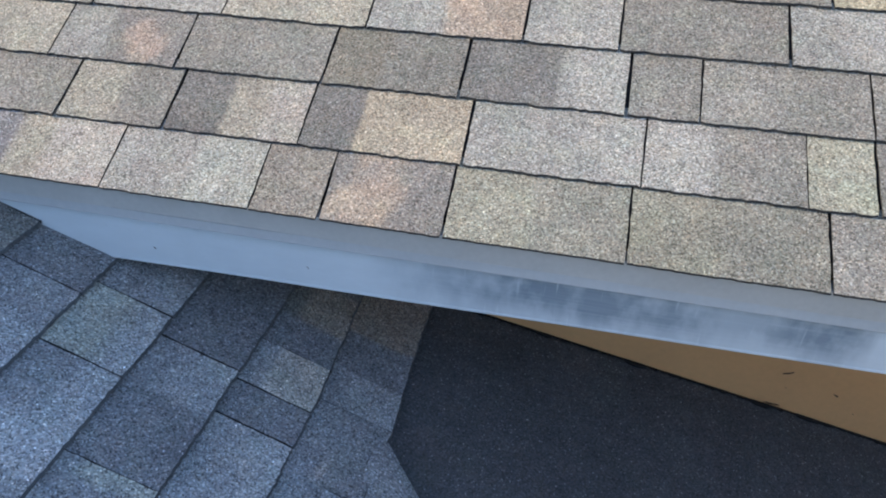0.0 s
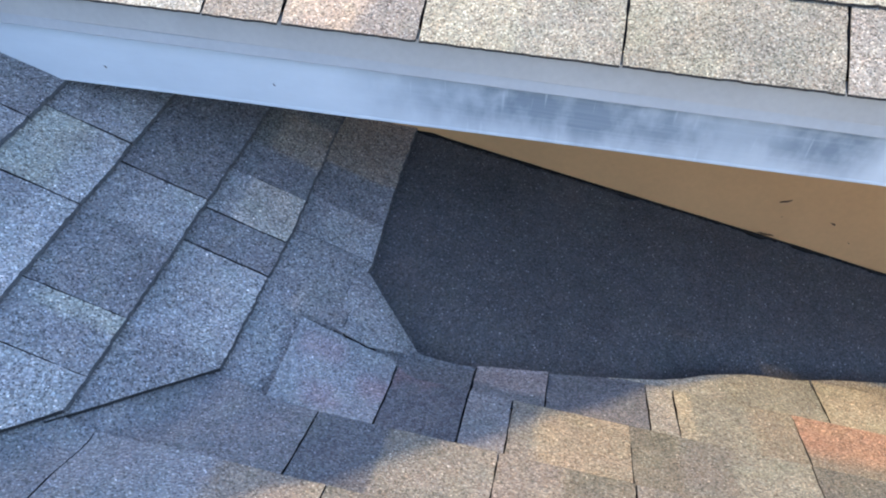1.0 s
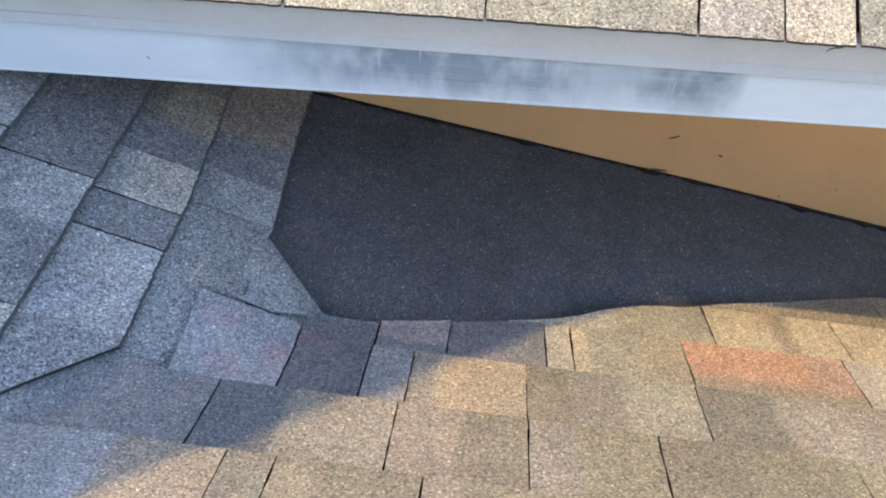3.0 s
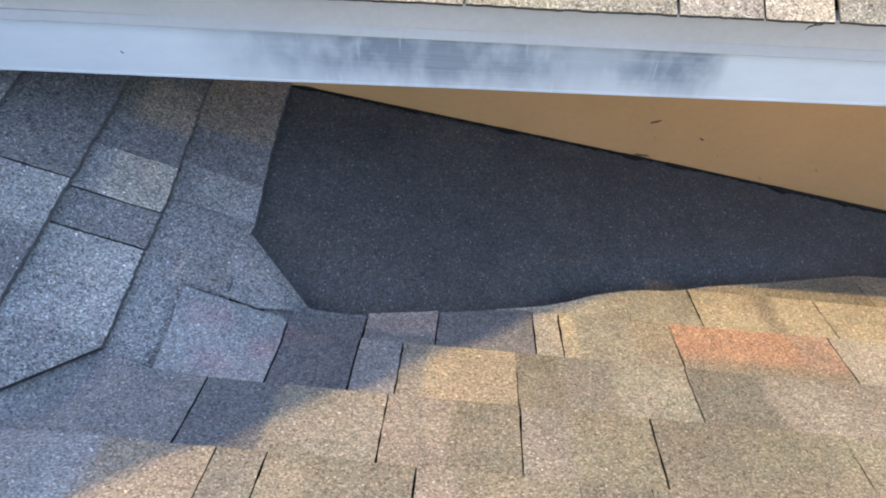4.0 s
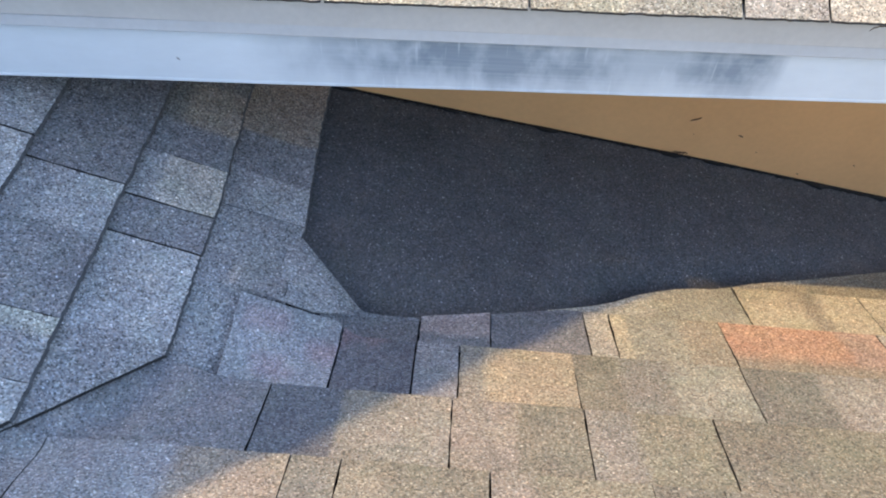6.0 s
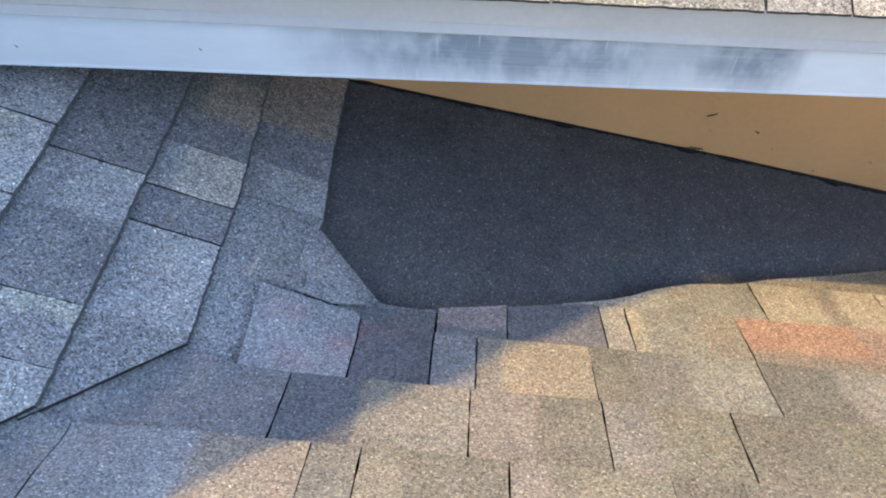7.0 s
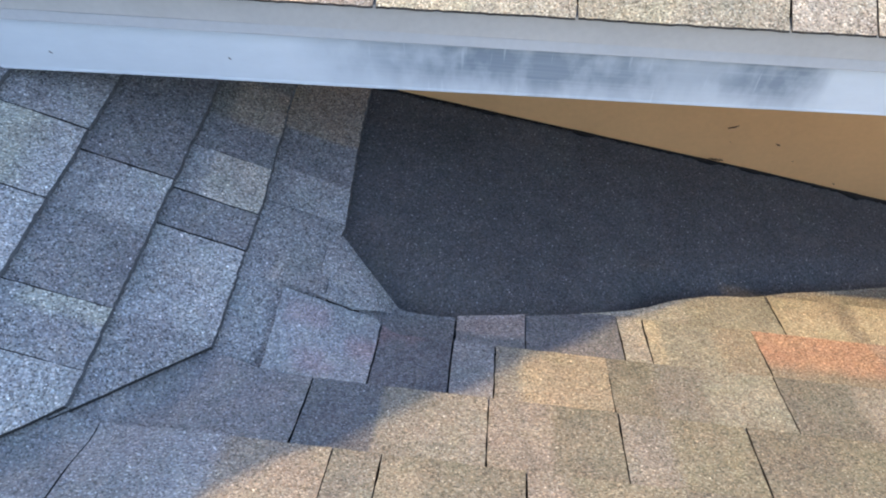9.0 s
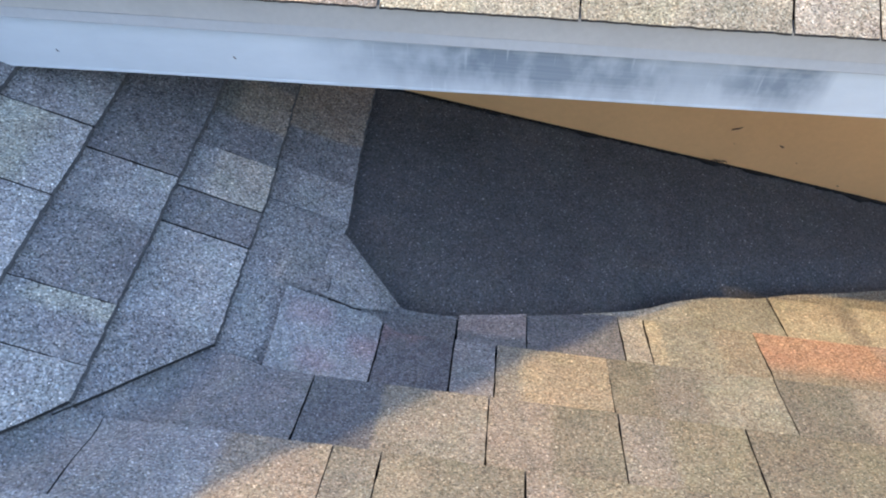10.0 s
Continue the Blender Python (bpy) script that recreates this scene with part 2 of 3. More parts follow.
def sheet(name, columns, thick, mat, parent=None, label="", smooth=False, edge=None, toe=(0, 0), cut_end=None):
    """A slab from columns of top points; every column has the same number of points. toe: how far the under layer stands out past the first point of each column."""
    n, k = len(columns), len(columns[0])
    top = [Vector(p) for c in columns for p in c]
    verts = top + [p - Vector((-toe[0], -toe[1], thick) if i % k == 0 else (0, 0, thick)) for i, p in enumerate(top)]
    o, faces = n * k, []
    for i in range(n - 1):
        for j in range(k - 1):
            a, b, c, d = i * k + j, (i + 1) * k + j, (i + 1) * k + j + 1, i * k + j + 1
            faces += [(a, b, c, d), (o + d, o + c, o + b, o + a)]
    rim = [j for j in range(k)] + [i * k + k - 1 for i in range(1, n)] + [(n - 1) * k + j for j in range(k - 2, -1, -1)] + [i * k for i in range(n - 2, 0, -1)]
    for a, b in zip(rim, rim[1:] + rim[:1]):
        faces.append((a, b, o + b, o + a))
    ob = mesh_object(name, verts, faces, mat, parent, label, smooth)
    if edge is not None:  # the edges show asphalt; an end that was cut on the roof is bare and black
        ob.data.materials.append(edge)
        ob.data.materials.append(edge_mat)
        for p in ob.data.polygons[2 * (n - 1) * (k - 1):]:
            p.material_index = 2 if cut_end is not None and all(v % o // k == cut_end % n for v in p.vertices) else 1
    return ob


def box(name, x0, x1, y0, y1, z0, z1, mat, parent=None, label="", bevel=0.0):
    bm = bmesh.new()
    bmesh.ops.create_cube(bm, size=1)
    for v in bm.verts:
        v.co = Vector(((x0, x1)[v.co.x > 0], (y0, y1)[v.co.y > 0], (z0, z1)[v.co.z > 0]))
    if bevel:
        bmesh.ops.bevel(bm, geom=bm.edges[:], offset=bevel, segments=2, affect="EDGES")
    me = bpy.data.meshes.new(name)
    bm.to_mesh(me)
    bm.free()
    me.materials.append(mat)
    ob = new(name, me)
    if parent is not None:
        ob.parent = parent
    if label:
        ob["label"] = label
    return ob


dice = random.Random(7)
THICK = 0.0052


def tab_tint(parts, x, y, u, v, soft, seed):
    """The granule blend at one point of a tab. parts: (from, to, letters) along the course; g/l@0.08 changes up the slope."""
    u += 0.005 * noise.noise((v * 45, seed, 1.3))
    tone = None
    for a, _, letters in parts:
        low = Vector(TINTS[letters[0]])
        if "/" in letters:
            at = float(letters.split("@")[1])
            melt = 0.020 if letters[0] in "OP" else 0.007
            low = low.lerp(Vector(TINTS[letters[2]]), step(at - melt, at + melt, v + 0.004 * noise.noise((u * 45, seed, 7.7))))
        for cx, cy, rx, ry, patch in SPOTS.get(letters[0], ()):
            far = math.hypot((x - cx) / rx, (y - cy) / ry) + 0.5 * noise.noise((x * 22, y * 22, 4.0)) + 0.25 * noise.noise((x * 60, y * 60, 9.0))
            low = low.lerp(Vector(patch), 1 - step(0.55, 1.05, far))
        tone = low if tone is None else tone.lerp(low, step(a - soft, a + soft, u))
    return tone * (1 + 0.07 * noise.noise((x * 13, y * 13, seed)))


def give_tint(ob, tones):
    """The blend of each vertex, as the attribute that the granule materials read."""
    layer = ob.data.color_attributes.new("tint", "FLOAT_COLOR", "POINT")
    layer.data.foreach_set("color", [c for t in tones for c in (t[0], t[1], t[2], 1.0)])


def shingle(parent, mat, rise, place, parts, depth, gaps, clip, nv, bend, lift, thick, edge, ragged, toe):
    """One tab. place(u, v) gives the plan point, u along the course and v up the slope from the butt; rise the roof's height.
    clip(v) may cut its low-u end, and bend(u) may shift its butt."""
    u0, u1 = parts[0][0], parts[-1][1]
    nu = max(4, min(40, round((u1 - u0) / 0.008)))
    ju = [dice.uniform(-0.0010, 0.0010) for k in range(4)]
    soft, seed = dice.uniform(0.005, 0.013), dice.uniform(0, 50)
    lift += 0.005 if parts[0][2][0] == "r" else 0.0  # the rose tab stands up a little
    curl = dice.uniform(0.0, 0.0013), dice.uniform(0.0, 0.0013)  # corners that have lifted a little
    columns, tones = [], []
    for i in range(nu + 1):
        col = []
        for j in range(nv + 1):
            fv = j / nv
            v = depth * fv
            lo = u0 + gaps[0] + ju[0] * (1 - fv) + ju[1] * fv
            if clip is not None:
                lo = max(lo, clip(v))
            hi = max(lo + 0.002, u1 - gaps[1] + ju[2] * (1 - fv) + ju[3] * fv)
            u = lo + (hi - lo) * i / nu
            if i in (0, nu):  # torn by the knife
                u += dice.uniform(-0.0008, 0.0008)
            vv = v
            if bend is not None:
                vv = v + bend(u) * (1 - fv)
            if j == 0:
                vv += ragged * (0.6 * dice.uniform(-1, 1) + 0.9 * noise.noise((u * 38, seed, 0.5)))
            x, y = place(u, vv)
            fu = i / nu
            up = (curl[0] * (1 - fu) ** 6 + curl[1] * fu ** 6) * (1 - fv) ** 2
            col.append((x, y, rise(x, y) + up + lift - lift * min(1.0, max(0.0, v) / 0.135)))
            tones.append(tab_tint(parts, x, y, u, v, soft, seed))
        columns.append(col)
    a, b, c = Vector(columns[0][0]), Vector(columns[-1][0]), Vector(columns[0][-1])
    cut_end = None if clip is None else 0
    if (b - a).cross(c - a).z < 0:
        columns = columns[::-1]
        cut_end = None if clip is None else -1
        tones = [tones[i * (nv + 1) + j] for i in range(nu, -1, -1) for j in range(nv + 1)]
    ob = sheet("shingle", columns, thick, mat, parent, edge=edge, toe=toe, cut_end=cut_end)
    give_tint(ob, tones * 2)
    return ob


ODD = {"O": "shingle with a rust-orange patch", "r": "dusty rose shingle", "p": "grey shingle with a pink blush", "q": "dark plum-grey shingle", "b": "buff yellow shingle", "B": "buff yellow shingle", "x": "grey shingle with a tan patch"}


def course(parent, text, rise, place, depth, clip=None, nv=6, bend=None, lift=0.0075, thick=THICK, joint=0.0018, edge=None, mat=None, ragged=0.0010, toe=(0, 0)):
    """A course of tabs from a line such as "-1.2 g | -0.9 t : -0.7": u, the blend's letter, then | for an open joint, || for a wide one, or : for a change of blend within a tab."""
    words = text.split()
    parts, before = [], joint * 0.8
    for i in range(0, len(words) - 2, 3):
        parts.append((float(words[i]), float(words[i + 3]), words[i + 1]))
        sep = words[i + 2]
        if sep == ":" and i + 4 < len(words):
            continue
        after = 0.0021 if sep == "||" else joint * dice.uniform(0.5, 1.2)
        tab = shingle(parent, mat or shingle_mat, rise, place, parts, depth, (before, after), clip, nv, bend, lift, thick, edge or edge_mat, ragged, toe)
        odd = [ODD[p[2][0]] for p in parts if p[2][0] in ODD]
        if odd:
            tab["label"] = odd[0]
        parts, before = [], joint * dice.uniform(0.5, 1.2)


def field(parent, name, rise, place, rows, pitch, spans, tints="ggdlscv", mat=None):
    """The rest of a slope: courses of tabs of random width, joined. spans(row) gives the (from, to) stretches along a course."""
    verts, faces, tones = [], [], []
    for r in rows:
        for lo, hi in spans(r):
            u = lo
            while u < hi - 0.01:
                w = min(dice.choice((0.11, 0.14, 0.18, 0.24, 0.28)), hi - u)
                o = len(verts)
                tone = Vector(TINTS[dice.choice(tints)]) * dice.uniform(0.94, 1.06)
                for uu in (u + 0.0015, u + w - 0.0015):
                    for v, up in ((0.0, 0.0075), (pitch + 0.014, -0.0005)):
                        x, y = place(uu, r * pitch + v)
                        z = rise(x, y) + up
                        verts += [(x, y, z), (x, y, z - THICK)]
                        tones += [tone, tone]
                faces += [(o, o + 4, o + 6, o + 2), (o, o + 1, o + 5, o + 4), (o, o + 2, o + 3, o + 1), (o + 4, o + 5, o + 7, o + 6), (o + 2, o + 6, o + 7, o + 3)]
                u += w
    ob = mesh_object(name, verts, faces, mat or shingle_mat, parent)
    bm = bmesh.new()
    bm.from_mesh(ob.data)
    bmesh.ops.recalc_face_normals(bm, faces=bm.faces)
    bm.to_mesh(ob.data)
    bm.free()
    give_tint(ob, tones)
    return tagged(ob, kind="stuff")


# ---- ground ----
ground = mesh_object("ground", [(-400, -400, -3.6), (400, -400, -3.6), (400, 400, -3.6), (-400, 400, -3.6)], [(0, 1, 2, 3)], ground_mat)
tagged(ground, "dry bare ground around the house", "ground", kind="structure")
# ---- decks ----
XS = [-3.6 + 0.1 * i for i in range(63)]


def low(x, y):
    return max(z_left(x, y), z_right(x, y))


lower_roof = sheet("shingle_roof", [[(x, y, low(x, y) - 0.032) for y in (-3.4 + 0.1 * j for j in range(38))] for x in XS], 0.03, deck_mat)
tagged(lower_roof, "lower asphalt shingle roof, two slopes meeting in a valley", "roof")


def z_upper(x, y):
    return SLOPE_U * (y if y < 1.9 else 3.8 - y)


upper_roof = sheet("shingle_roof", [[(x, y, z_upper(x, y) - 0.008) for y in (0.045, 0.6, 1.2, 1.9, 3.8)] for x in (-3.6, -1.0, 2.7)], 0.016, deck_mat)
upper_roof.matrix_world = pose(0, 0, -0.0058) @ EAVE
tagged(upper_roof, "higher roof of weathered grey and tan asphalt shingles", "roof")

# ---- outer walls of the house, from the ground up to the decks ----


def wall_top(x, y):
    return low(x, y) - 0.09 if y < 0.30 else z_upper(x, y) - 0.14 + 0.02 * min(x, 0.0)


def outer_wall(name, a, b, inward):
    """A plain stucco wall along the line from a to b; its top follows the roof."""
    n, verts, faces = 48, [], []
    for i in range(n + 1):
        x, y = a[0] + (b[0] - a[0]) * i / n, a[1] + (b[1] - a[1]) * i / n
        top = min(wall_top(x, y), wall_top(x + inward[0], y + inward[1]))
        for dx, dy in ((0, 0), inward):
            verts += [(x + dx, y + dy, -3.6), (x + dx, y + dy, top)]
    for i in range(n):
        o = 4 * i
        faces += [(o, o + 4, o + 5, o + 1), (o + 2, o + 3, o + 7, o + 6), (o + 1, o + 5, o + 7, o + 3)]
    faces += [(0, 1, 3, 2), (4 * n, 4 * n + 2, 4 * n + 3, 4 * n + 1)]
    return tagged(mesh_object(name, verts, faces, house_mat), "tan stucco outer wall under the roofs", "wall", kind="structure")


outer_wall("wall_south", (-3.3, -3.1), (2.5, -3.1), (0, 0.15))
outer_wall("wall_back", (-3.3, 3.4), (2.5, 3.4), (0, -0.15))
outer_wall("wall_west", (-3.3, -2.95), (-3.3, 3.25), (0.15, 0))
outer_wall("wall_east", (2.5, -2.95), (2.5, 3.25), (-0.15, 0))

# ---- the membrane, wall, soffit, fascia ----
cols = []
for i in range(101):
    x = -0.39 + 2.6 * (i / 100) ** 1.25
    y0 = edge_y(x) - 0.035
    if x > 1.0:
        y0 = min(y0, wall_y(x) - 0.04)
    cols.append([(x, y0 + (wall_y(x) + 0.006 - y0) * j / 24, z_sheet(x, y0 + (wall_y(x) + 0.006 - y0) * j / 24) + 0.0012 * noise.noise((x * 7, y0 * 3 + j * 0.4, 0))) for j in range(25)])
membrane = sheet("membrane", cols, 0.004, membrane_mat, smooth=True)
tagged(membrane, "black mineral-surfaced roll roofing in the cricket below the eave", "roofing membrane")

wall = box("wall_north", -1.0, 2.6, WALL_Y, WALL_Y + 0.14, -1.4, -0.158, wall_mat)
wall.matrix_world = EAVE
tagged(wall, "tan painted wall under the eave", "wall", kind="structure")
soffit = box("soffit", -1.2, 2.6, 0.042, WALL_Y - 0.003, -0.150, -0.138, soffit_mat)
soffit.matrix_world = EAVE
tagged(soffit, "plain soffit board behind the fascia", "soffit", kind="structure")


def profile(name, points, x0, x1, mat, parent=None, label="", wave=0.0):
    """A strip of metal: the outline points (y, z) drawn along x."""
    n = 40
    verts, faces, k = [], [], len(points)
    for i in range(n + 1):
        x = x0 + (x1 - x0) * i / n
        w = wave * noise.noise((x * 2.3, 5.1, k))
        verts += [(x, y + w, z + 0.6 * w + (0.011 * x if z < -0.13 else 0.0)) for y, z in points]
    for i in range(n):
        for j in range(k):
            a, b = i * k + j, i * k + (j + 1) % k
            faces.append((a, b, b + k, a + k))
    faces += [tuple(range(k))[::-1], tuple(range(n * k, n * k + k))]
    ob = mesh_object(name, verts, faces, mat, parent, label)
    return ob


fascia = profile("fascia", [(0.0365, -0.050), (0.0365, -0.1622), (0.0357, -0.1638), (0.0357, -0.1666), (0.0366, -0.1680), (0.060, -0.1680), (0.060, -0.050)], -1.25, 2.6, fascia_mat, wave=0.0012)
fascia.matrix_world = EAVE
tagged(fascia, "white painted metal fascia with chalky grey stains", "fascia")
drip = profile("drip_edge", [(0.007, -0.002), (0.0095, -0.0045), (0.0225, -0.006), (0.0235, -0.030), (0.0243, -0.056), (0.035, -0.056), (0.035, -0.002)], -1.25, 2.6, drip_mat, fascia, "grey-beige metal drip edge", wave=0.0008)
profile("drip_lip", [(0.0243, -0.0562), (0.0240, -0.0625), (0.0228, -0.0728), (0.0242, -0.0742), (0.035, -0.064), (0.035, -0.0562)], -1.25, 2.6, lip_mat, fascia, "flared pale lip of the drip edge", wave=0.0008)

# ---- shingles of the upper roof ----
up = lambda k: (lambda u, v: (u, 0.113 * k + 0.0045 * k * (u + 0.4) + v))
UPPER = (
    "-1.30 v : -1.05 c : -0.98 i | -0.855 l : -0.71 z | -0.592 A | -0.477 x | -0.277 S : -0.148 M | 0.0 S : 0.131 M | 0.287 g | 0.403 c | 0.499 M | 0.78",
    "-1.30 g | -0.995 c : -0.89 g | -0.792 d : -0.690 c : -0.62 i | -0.548 d : -0.455 f | -0.272 l | 0.011 l : 0.12 g | 0.256 Z | 0.356 g | 0.62 t | 0.8",
    "-1.30 c | -1.067 l : -0.97 x | -0.816 g | -0.542 a : -0.44 g | -0.300 d : -0.138 l | -0.023 g | 0.092 g | 0.356 g | 0.6 s | 0.8",
    "-1.30 g | -1.03 l | -0.770 c | -0.494 l : -0.355 t | -0.212 l | -0.048 g | 0.231 l | 0.50 g | 0.8",
    "-1.30 l | -0.95 g | -0.66 s | -0.38 g | -0.12 l : 0.02 g | 0.30 b | 0.42 g | 0.8",
)
for k, text in enumerate(UPPER):
    course(upper_roof, text, z_upper, up(k), 0.132, lift=0.006 if k == 0 else 0.0066, thick=0.0036 if k == 0 else 0.0042, nv=8, joint=0.0026, mat=upper_mat, ragged=0.0009 if k == 0 else 0.0018)
field(upper_roof, "shingle_field", z_upper, lambda u, v: (u, v), range(5, 16), 0.1155, lambda r: [(-3.6, 2.7)], mat=upper_mat)
field(upper_roof, "shingle_field", z_upper, lambda u, v: (u, 3.8 - v), range(0, 16), 0.1155, lambda r: [(-3.6, 2.7)], mat=upper_mat)
field(upper_roof, "shingle_field", z_upper, lambda u, v: (u, v), range(0, 5), 0.1155, lambda r: [(-3.6, -1.302), (0.802, 2.7)], mat=upper_mat)

# ---- shingles of the left slope; courses run along y, and their low ends are cut along the valley ----
LEFT = (
    (-0.347, "-0.362 h : -0.216 h | -0.048 k/h@0.1 : 0.040 v : 0.140 N | 0.36"),
    (-0.478, "-0.52 h : -0.338 w/k@0.1 | -0.172 v | -0.093 i/h@0.098 | 0.014 v : 0.097 N/d@0.10 : 0.21 d | 0.36"),
    (-0.613, "-0.68 w | -0.446 h : -0.376 z/h@0.105 | -0.345 v : -0.194 k/h@0.085 | -0.086 v | 0.36"),
    (-0.752, "-0.82 h | -0.56 h : -0.415 w : -0.333 k/h@0.06 | -0.203 w/z@0.05 | -0.050 k/h@0.07 : 0.06 h | 0.30"),
    (-0.888, "-0.96 h | -0.63 k : -0.46 h | -0.30 k : -0.2 h | -0.095 v | 0.25"),
    (-1.024, "-1.10 h | -0.72 k | -0.43 h : -0.2 d | 0.0 h | 0.2"),
)


def seat(rise):
    return lambda x, y: rise(x, y) - 0.0055


def foot(x, y):
    """The foot course; its end by the valley is bent up where it laps onto the wrapped course."""
    lap = 0.0 if y < -0.2165 else (1 - step(-0.216, -0.11, y)) * step(-0.445, -0.405, x)
    return z_left_foot(x, y) - 0.0055 + 0.021 * lap


def stray(xb):
    """The chalk line of a course wanders back up the slope towards the wall."""
    return lambda u: (0.016 * step(-0.1, 0.28, u) if xb < -0.4 else 0.007 * step(-0.02, 0.30, u) - 0.006 * (1 - step(-0.06, 0.1, u))) if xb > -0.6 else 0.0


for xb, text in LEFT:
    def cut(v, xb=xb):
        return -0.349 + 1.07 * (xb - v + 0.472)
    course(lower_roof, text, seat(z_left) if xb < -0.4 else foot, lambda u, v, xb=xb: (xb - v, u), 0.152, cut if xb < -0.4 else None, lift=0.0100, thick=0.0068, edge=worn_edge_mat, joint=0.0012, nv=9, bend=stray(xb), ragged=0.0018, toe=(0.0015, 0), mat=shaded_slope_mat)
field(lower_roof, "shingle_field", z_left, lambda u, v: (-1.160 - v, u), range(0, 5), 0.136, lambda r: [(-0.349 + 1.07 * (-1.16 - 0.136 * r + 0.472) - 0.35, 0.25 + 0.1 * r)])
field(lower_roof, "shingle_field", z_left, lambda u, v: (-3.6 + v, u), range(0, 13), 0.134, lambda r: [(-2.2 + 0.925 * max(0, 1.72 - 0.134 * r), 0.8)])
cap_x = RIDGE_X
for i in range(17):
    y = 0.55 - 0.14 * i
    sheet("ridge_cap", [[(cap_x + dx, y + dy, z_left(cap_x, 0) + 0.012 - abs(dx) * SLOPE_L + dz) for dy, dz in ((0.0, 0.0), (-0.16, 0.006))][::-1] for dx in (-0.13, 0.0, 0.13)], 0.004, cap_mat, lower_roof)

for i in range(44):
    x, z = -3.58 + 0.14 * i, max(z_left(-3.58 + 0.14 * i, 0), z_right(0, RIDGE_Y)) + 0.012
    sheet("ridge_cap", [[(x + dx, RIDGE_Y + dy, z - abs(dy) * SLOPE_R + dz) for dx, dz in ((0.0, 0.006), (0.16, 0.0))] for dy in (0.13, 0.0, -0.13)][::-1], 0.004, cap_mat, lower_roof)

# the small cut tab that reaches onto the membrane
tip = [(-0.340, -0.070, 0.004), (-0.214, -0.190, 0.009), (-0.246, -0.206, 0.0230), (-0.296, -0.220, 0.0228), (-0.358, -0.2165, 0.0222), (-0.358, -0.100, 0.005)]
verts = [(x, y, z_left(x, y) + lap) for x, y, lap in tip]
verts += [(x, y, z - 0.005) for x, y, z in verts]
n = len(tip)
tip_tab = mesh_object("shingle", verts, [tuple(range(n))[::-1], tuple(range(n, 2 * n))] + [(i, (i + 1) % n, n + (i + 1) % n, n + i) for i in range(n)], shaded_slope_mat, lower_roof, "pale grey cut corner of a shingle")
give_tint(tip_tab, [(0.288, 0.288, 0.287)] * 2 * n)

# ---- shingles of the near slope; they fall away from the eye and sweep up across the valley ----


def sweep(u):
    return -0.024 * (1 - step(-0.36, -0.20, u))


def swing(u):
    return -0.022 * (1 - step(-0.52, -0.40, u))


def tuck(u):
    return -0.026 * (1 - step(-0.27, -0.21, u))


ROWS_R = (
    # the e tab repeats the eave's shadow in its tint
    (0.133, "0.36 y | 0.632 e | 0.85 y | 1.2"),
    (0.007, "0.10 c : 0.30 s || 0.475 b : 0.597 y : 0.632 b || 0.718 b | 0.95 y | 1.2"),
    # the second V tab is darkened for the shadow that crosses it
    (-0.120, "-0.286 V | -0.122 r/v@0.094 | -0.002 V | 0.164 c || 0.210 b : 0.235 s : 0.33 y | 0.405 O/y@0.092 : 0.615 P/y@0.098 | 0.687 c | 0.90 y | 1.2"),
    (-0.246, "-0.405 p | -0.244 q | -0.122 h | -0.052 m : -0.012 B | 0.129 e : 0.20 a : 0.28 s | 0.399 D : 0.52 m | 0.82 y | 1.2"),
    # u turns to m at the sun's shadow edge: shade painted into the tab
    (-0.372, "-0.76 h : -0.56 v | -0.323 u : -0.215 m || -0.060 n : 0.03 e || 0.130 m : 0.2 j | 0.316 e : 0.439 j | 0.59 j | 0.87 y | 1.2"),
    (-0.501, "-0.95 h | -0.574 h : -0.402 n || -0.262 a | -0.196 y : -0.14 e | -0.008 n : 0.05 j | 0.199 e | 0.289 e : 0.41 y | 0.63 j | 1.0 y | 1.2"),
    (-0.628, "-1.05 h | -0.75 k | -0.52 h : -0.43 v | -0.35 c | -0.1 j | 0.06 y | 0.33 c : 0.47 b | 0.7 y | 1.2"),
    (-0.755, "-1.1 v | -0.8 k | -0.5 y | -0.25 s : -0.1 c | 0.13 y | 0.4 j | 0.68 e | 1.2"),
)
for yb, text in ROWS_R:
    def near(u, v, yb=yb):
        y = yb - v
        if yb > -0.2:
            y = min(y, near_rim(u) - v * 0.15) if v < 0.1 else min(y, near_rim(u) - 0.01 - v * 0.2)
        return (u, y)
    course(lower_roof, text, z_wrap, near, 0.141, nv=8, bend={-0.120: sweep, -0.246: tuck, -0.372: swing}.get(yb), joint=0.0013, lift=0.0062, thick=0.0044)
field(lower_roof, "shingle_field", z_right, lambda u, v: (u, -0.882 - v), range(0, 7), 0.127, lambda r: [(-1.12 - 0.135 * r, 2.7)])
field(lower_roof, "shingle_field", z_right, lambda u, v: (u, 0.388 - v), range(0, 16), 0.127, lambda r: [(-3.6, -3.56 - min(-0.2, (0.388 - 0.127 * r - 0.01) / 0.94))])
field(lower_roof, "shingle_field", low, lambda u, v: (u, -3.42 + v), range(0, 13), 0.127, lambda r: [(-3.6, 2.6)])
field(lower_roof, "shingle_field", z_right, lambda u, v: (u, 0.388 - v), range(0, 10), 0.127, lambda r: [(1.202, 2.7)])

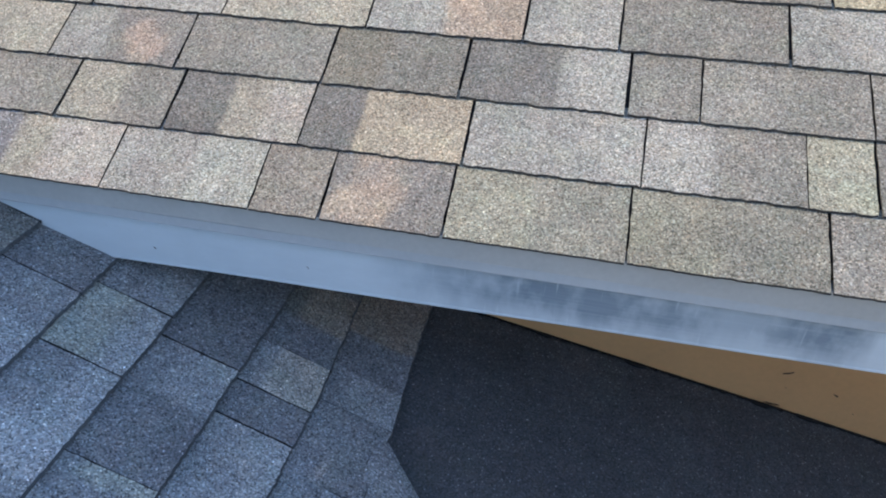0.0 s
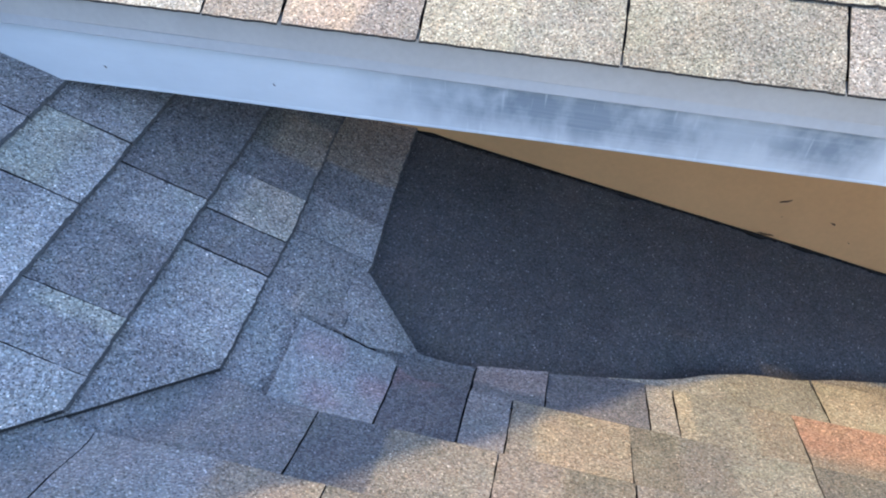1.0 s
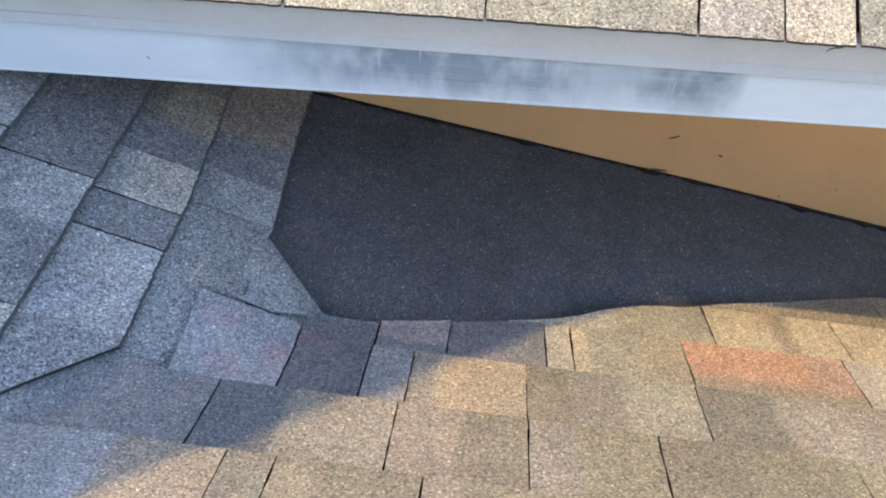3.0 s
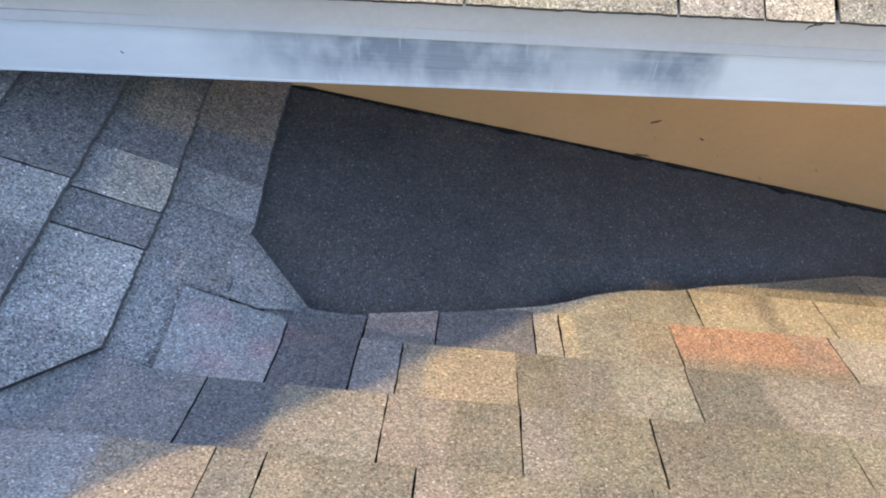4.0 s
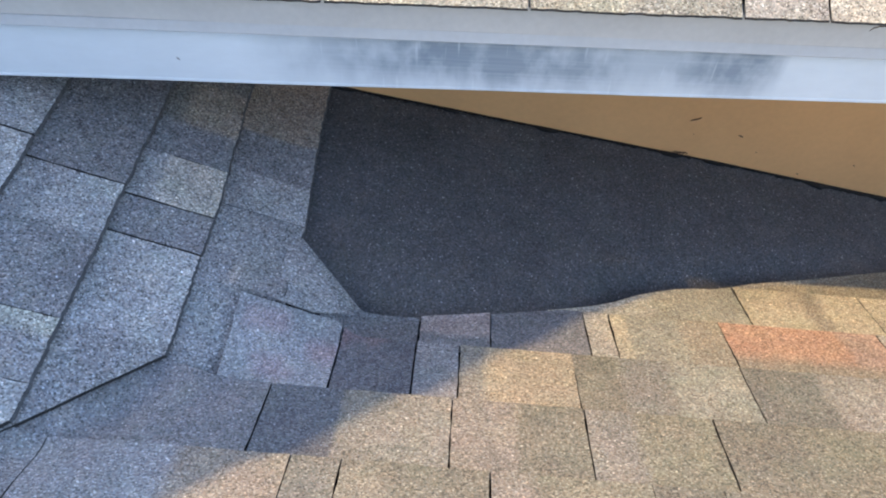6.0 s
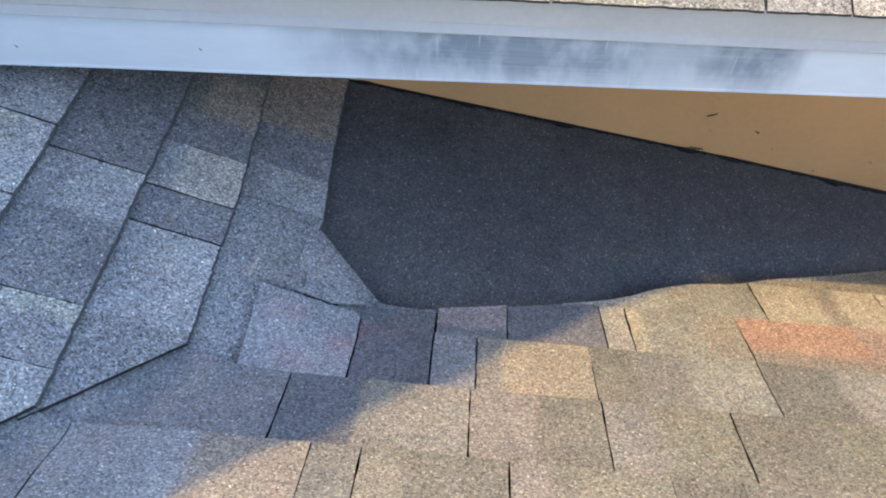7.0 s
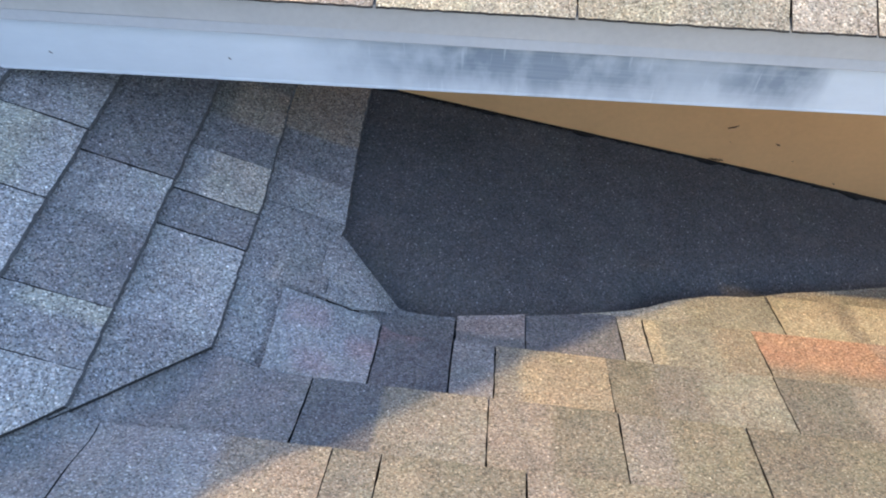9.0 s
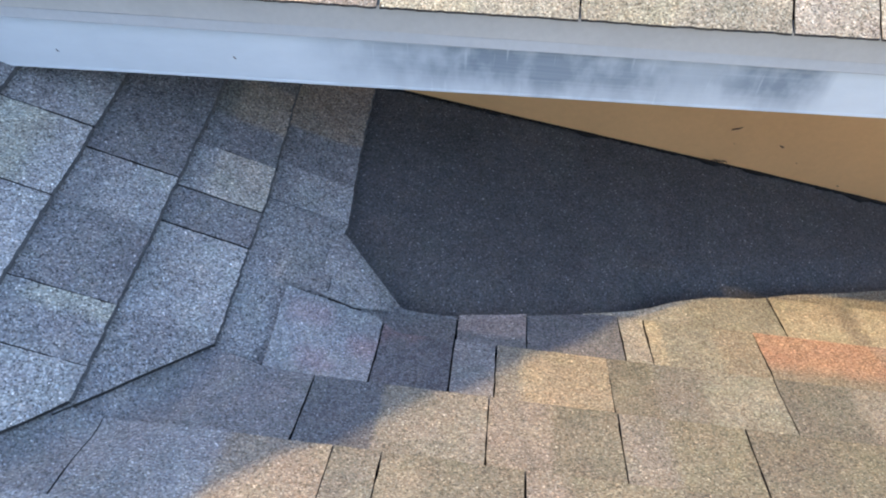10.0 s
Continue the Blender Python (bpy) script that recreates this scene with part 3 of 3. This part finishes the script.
# ---- roof cement along the foot of the wall ----
verts, faces, k = [], [], 6
N = 330
for i in range(N + 1):
    x = -0.36 + 2.2 * i / N
    r = 0.0024 + 0.0020 * step(0.5, 0.9, x) + 0.0022 * max(0.0, noise.noise((x * 85, 1.7, 0.3))) + 0.0012 * noise.noise((x * 210, 4.1, 0.9)) + 0.006 * max(0.0, noise.noise((x * 14, 8.0, 2.0)) - 0.15)
    r += sum(h * math.exp(-((x - at) / wide) ** 2) for at, wide, h in ((0.495, 0.018, 0.0024), (0.745, 0.016, 0.0018), (0.905, 0.012, 0.0016), (0.30, 0.010, 0.0012)))
    z = z_sheet(x, wall_y(x))
    for j in range(k):
        a = 2 * math.pi * j / k
        verts.append((x, wall_y(x) + 0.001 - 1.3 * r + 1.6 * r * math.cos(a), z + 0.0012 + 0.6 * r * math.sin(a)))
for i in range(N):
    for j in range(k):
        a, b = i * k + j, i * k + (j + 1) % k
        faces.append((a, a + k, b + k, b))
cement = mesh_object("sealant_bead", verts, faces, tar_mat, smooth=True)
tagged(cement, "uneven bead of black roof cement along the wall foot", "sealant")

# ---- litter caught on the wall and under the eave ----


def twig(name, points, radius, label, category="twig", mat=twig_mat):
    """A bent stick, tapering to both ends."""
    verts, faces, k, n = [], [], 5, len(points)
    for i, p in enumerate(points):
        r = radius * (0.45 + 0.55 * math.sin(math.pi * (i + 0.5) / n))
        for j in range(k):
            a = 2 * math.pi * j / k
            verts.append((p[0] + 0.3 * r * math.sin(a), p[1] + r * math.cos(a), p[2] + r * math.sin(a)))
    for i in range(n - 1):
        for j in range(k):
            a, b = i * k + j, i * k + (j + 1) % k
            faces.append((a, b, b + k, a + k))
    faces += [tuple(range(k))[::-1], tuple(range((n - 1) * k, n * k))]
    return tagged(mesh_object(name, verts, faces, mat, smooth=True), label, category)


def on_wall(x, z, out=0.0008):
    return (x, wall_y(x) - out, z)


twig("twig", [on_wall(0.407, -0.4535), on_wall(0.413, -0.4500, 0.002), on_wall(0.419, -0.4485, 0.002), on_wall(0.427, -0.4445)], 0.0018, "short dark twig stuck to the tan wall")
SPECKS = ((0.528, -0.489, 0.004), (0.523, -0.487, 0.002), (0.577, -0.533, 0.0018), (0.693, -0.591, 0.0026), (0.806, -0.556, 0.0024), (0.425, -0.491, 0.0014))
for x, z, r in SPECKS:
    twig("debris", [on_wall(x - r, z + 0.3 * r), on_wall(x, z, 0.0014), on_wall(x + 0.9 * r, z - 0.5 * r)], 0.45 * r, "tiny dark speck of litter on the tan wall", "debris")["group"] = "specks on the tan wall"
for k in range(5):
    x = 0.398 + 0.006 * k
    z = z_sheet(x, wall_y(x)) + 0.008
    twig("leaf_litter", [(x - 0.006, wall_y(x) - 0.004, z), (x, wall_y(x) - 0.006, z + 0.005 + 0.002 * math.sin(5 * k)), (x + 0.006, wall_y(x) - 0.003, z + 0.003 * (k % 2))], 0.0011, "dry leaf scraps caught at the wall foot", "debris")["group"] = "leaf scraps at the wall foot"


def on_fascia(x, z, out=0.001):
    return EAVE @ Vector((x, 0.0365 - out, z))


for x, z in ((-0.805, -0.139), (-0.516, -0.130)):
    twig("debris", [on_fascia(x - 0.002, z + 0.002), on_fascia(x, z, 0.0015), on_fascia(x + 0.002, z - 0.002)], 0.0008, "tiny dark speck on the white fascia", "debris")
hang = [EAVE @ Vector(p) for p in ((0.474, 0.003, -0.004), (0.471, 0.004, -0.009), (0.467, 0.006, -0.012), (0.465, 0.008, -0.018))]
twig("twig", hang, 0.0011, "thin dry twig hanging under the shingle edge")
twig("twig", [EAVE @ Vector(p) for p in ((0.471, 0.004, -0.008), (0.476, 0.004, -0.0085), (0.482, 0.003, -0.006))], 0.001, "thin dry twig hanging under the shingle edge")
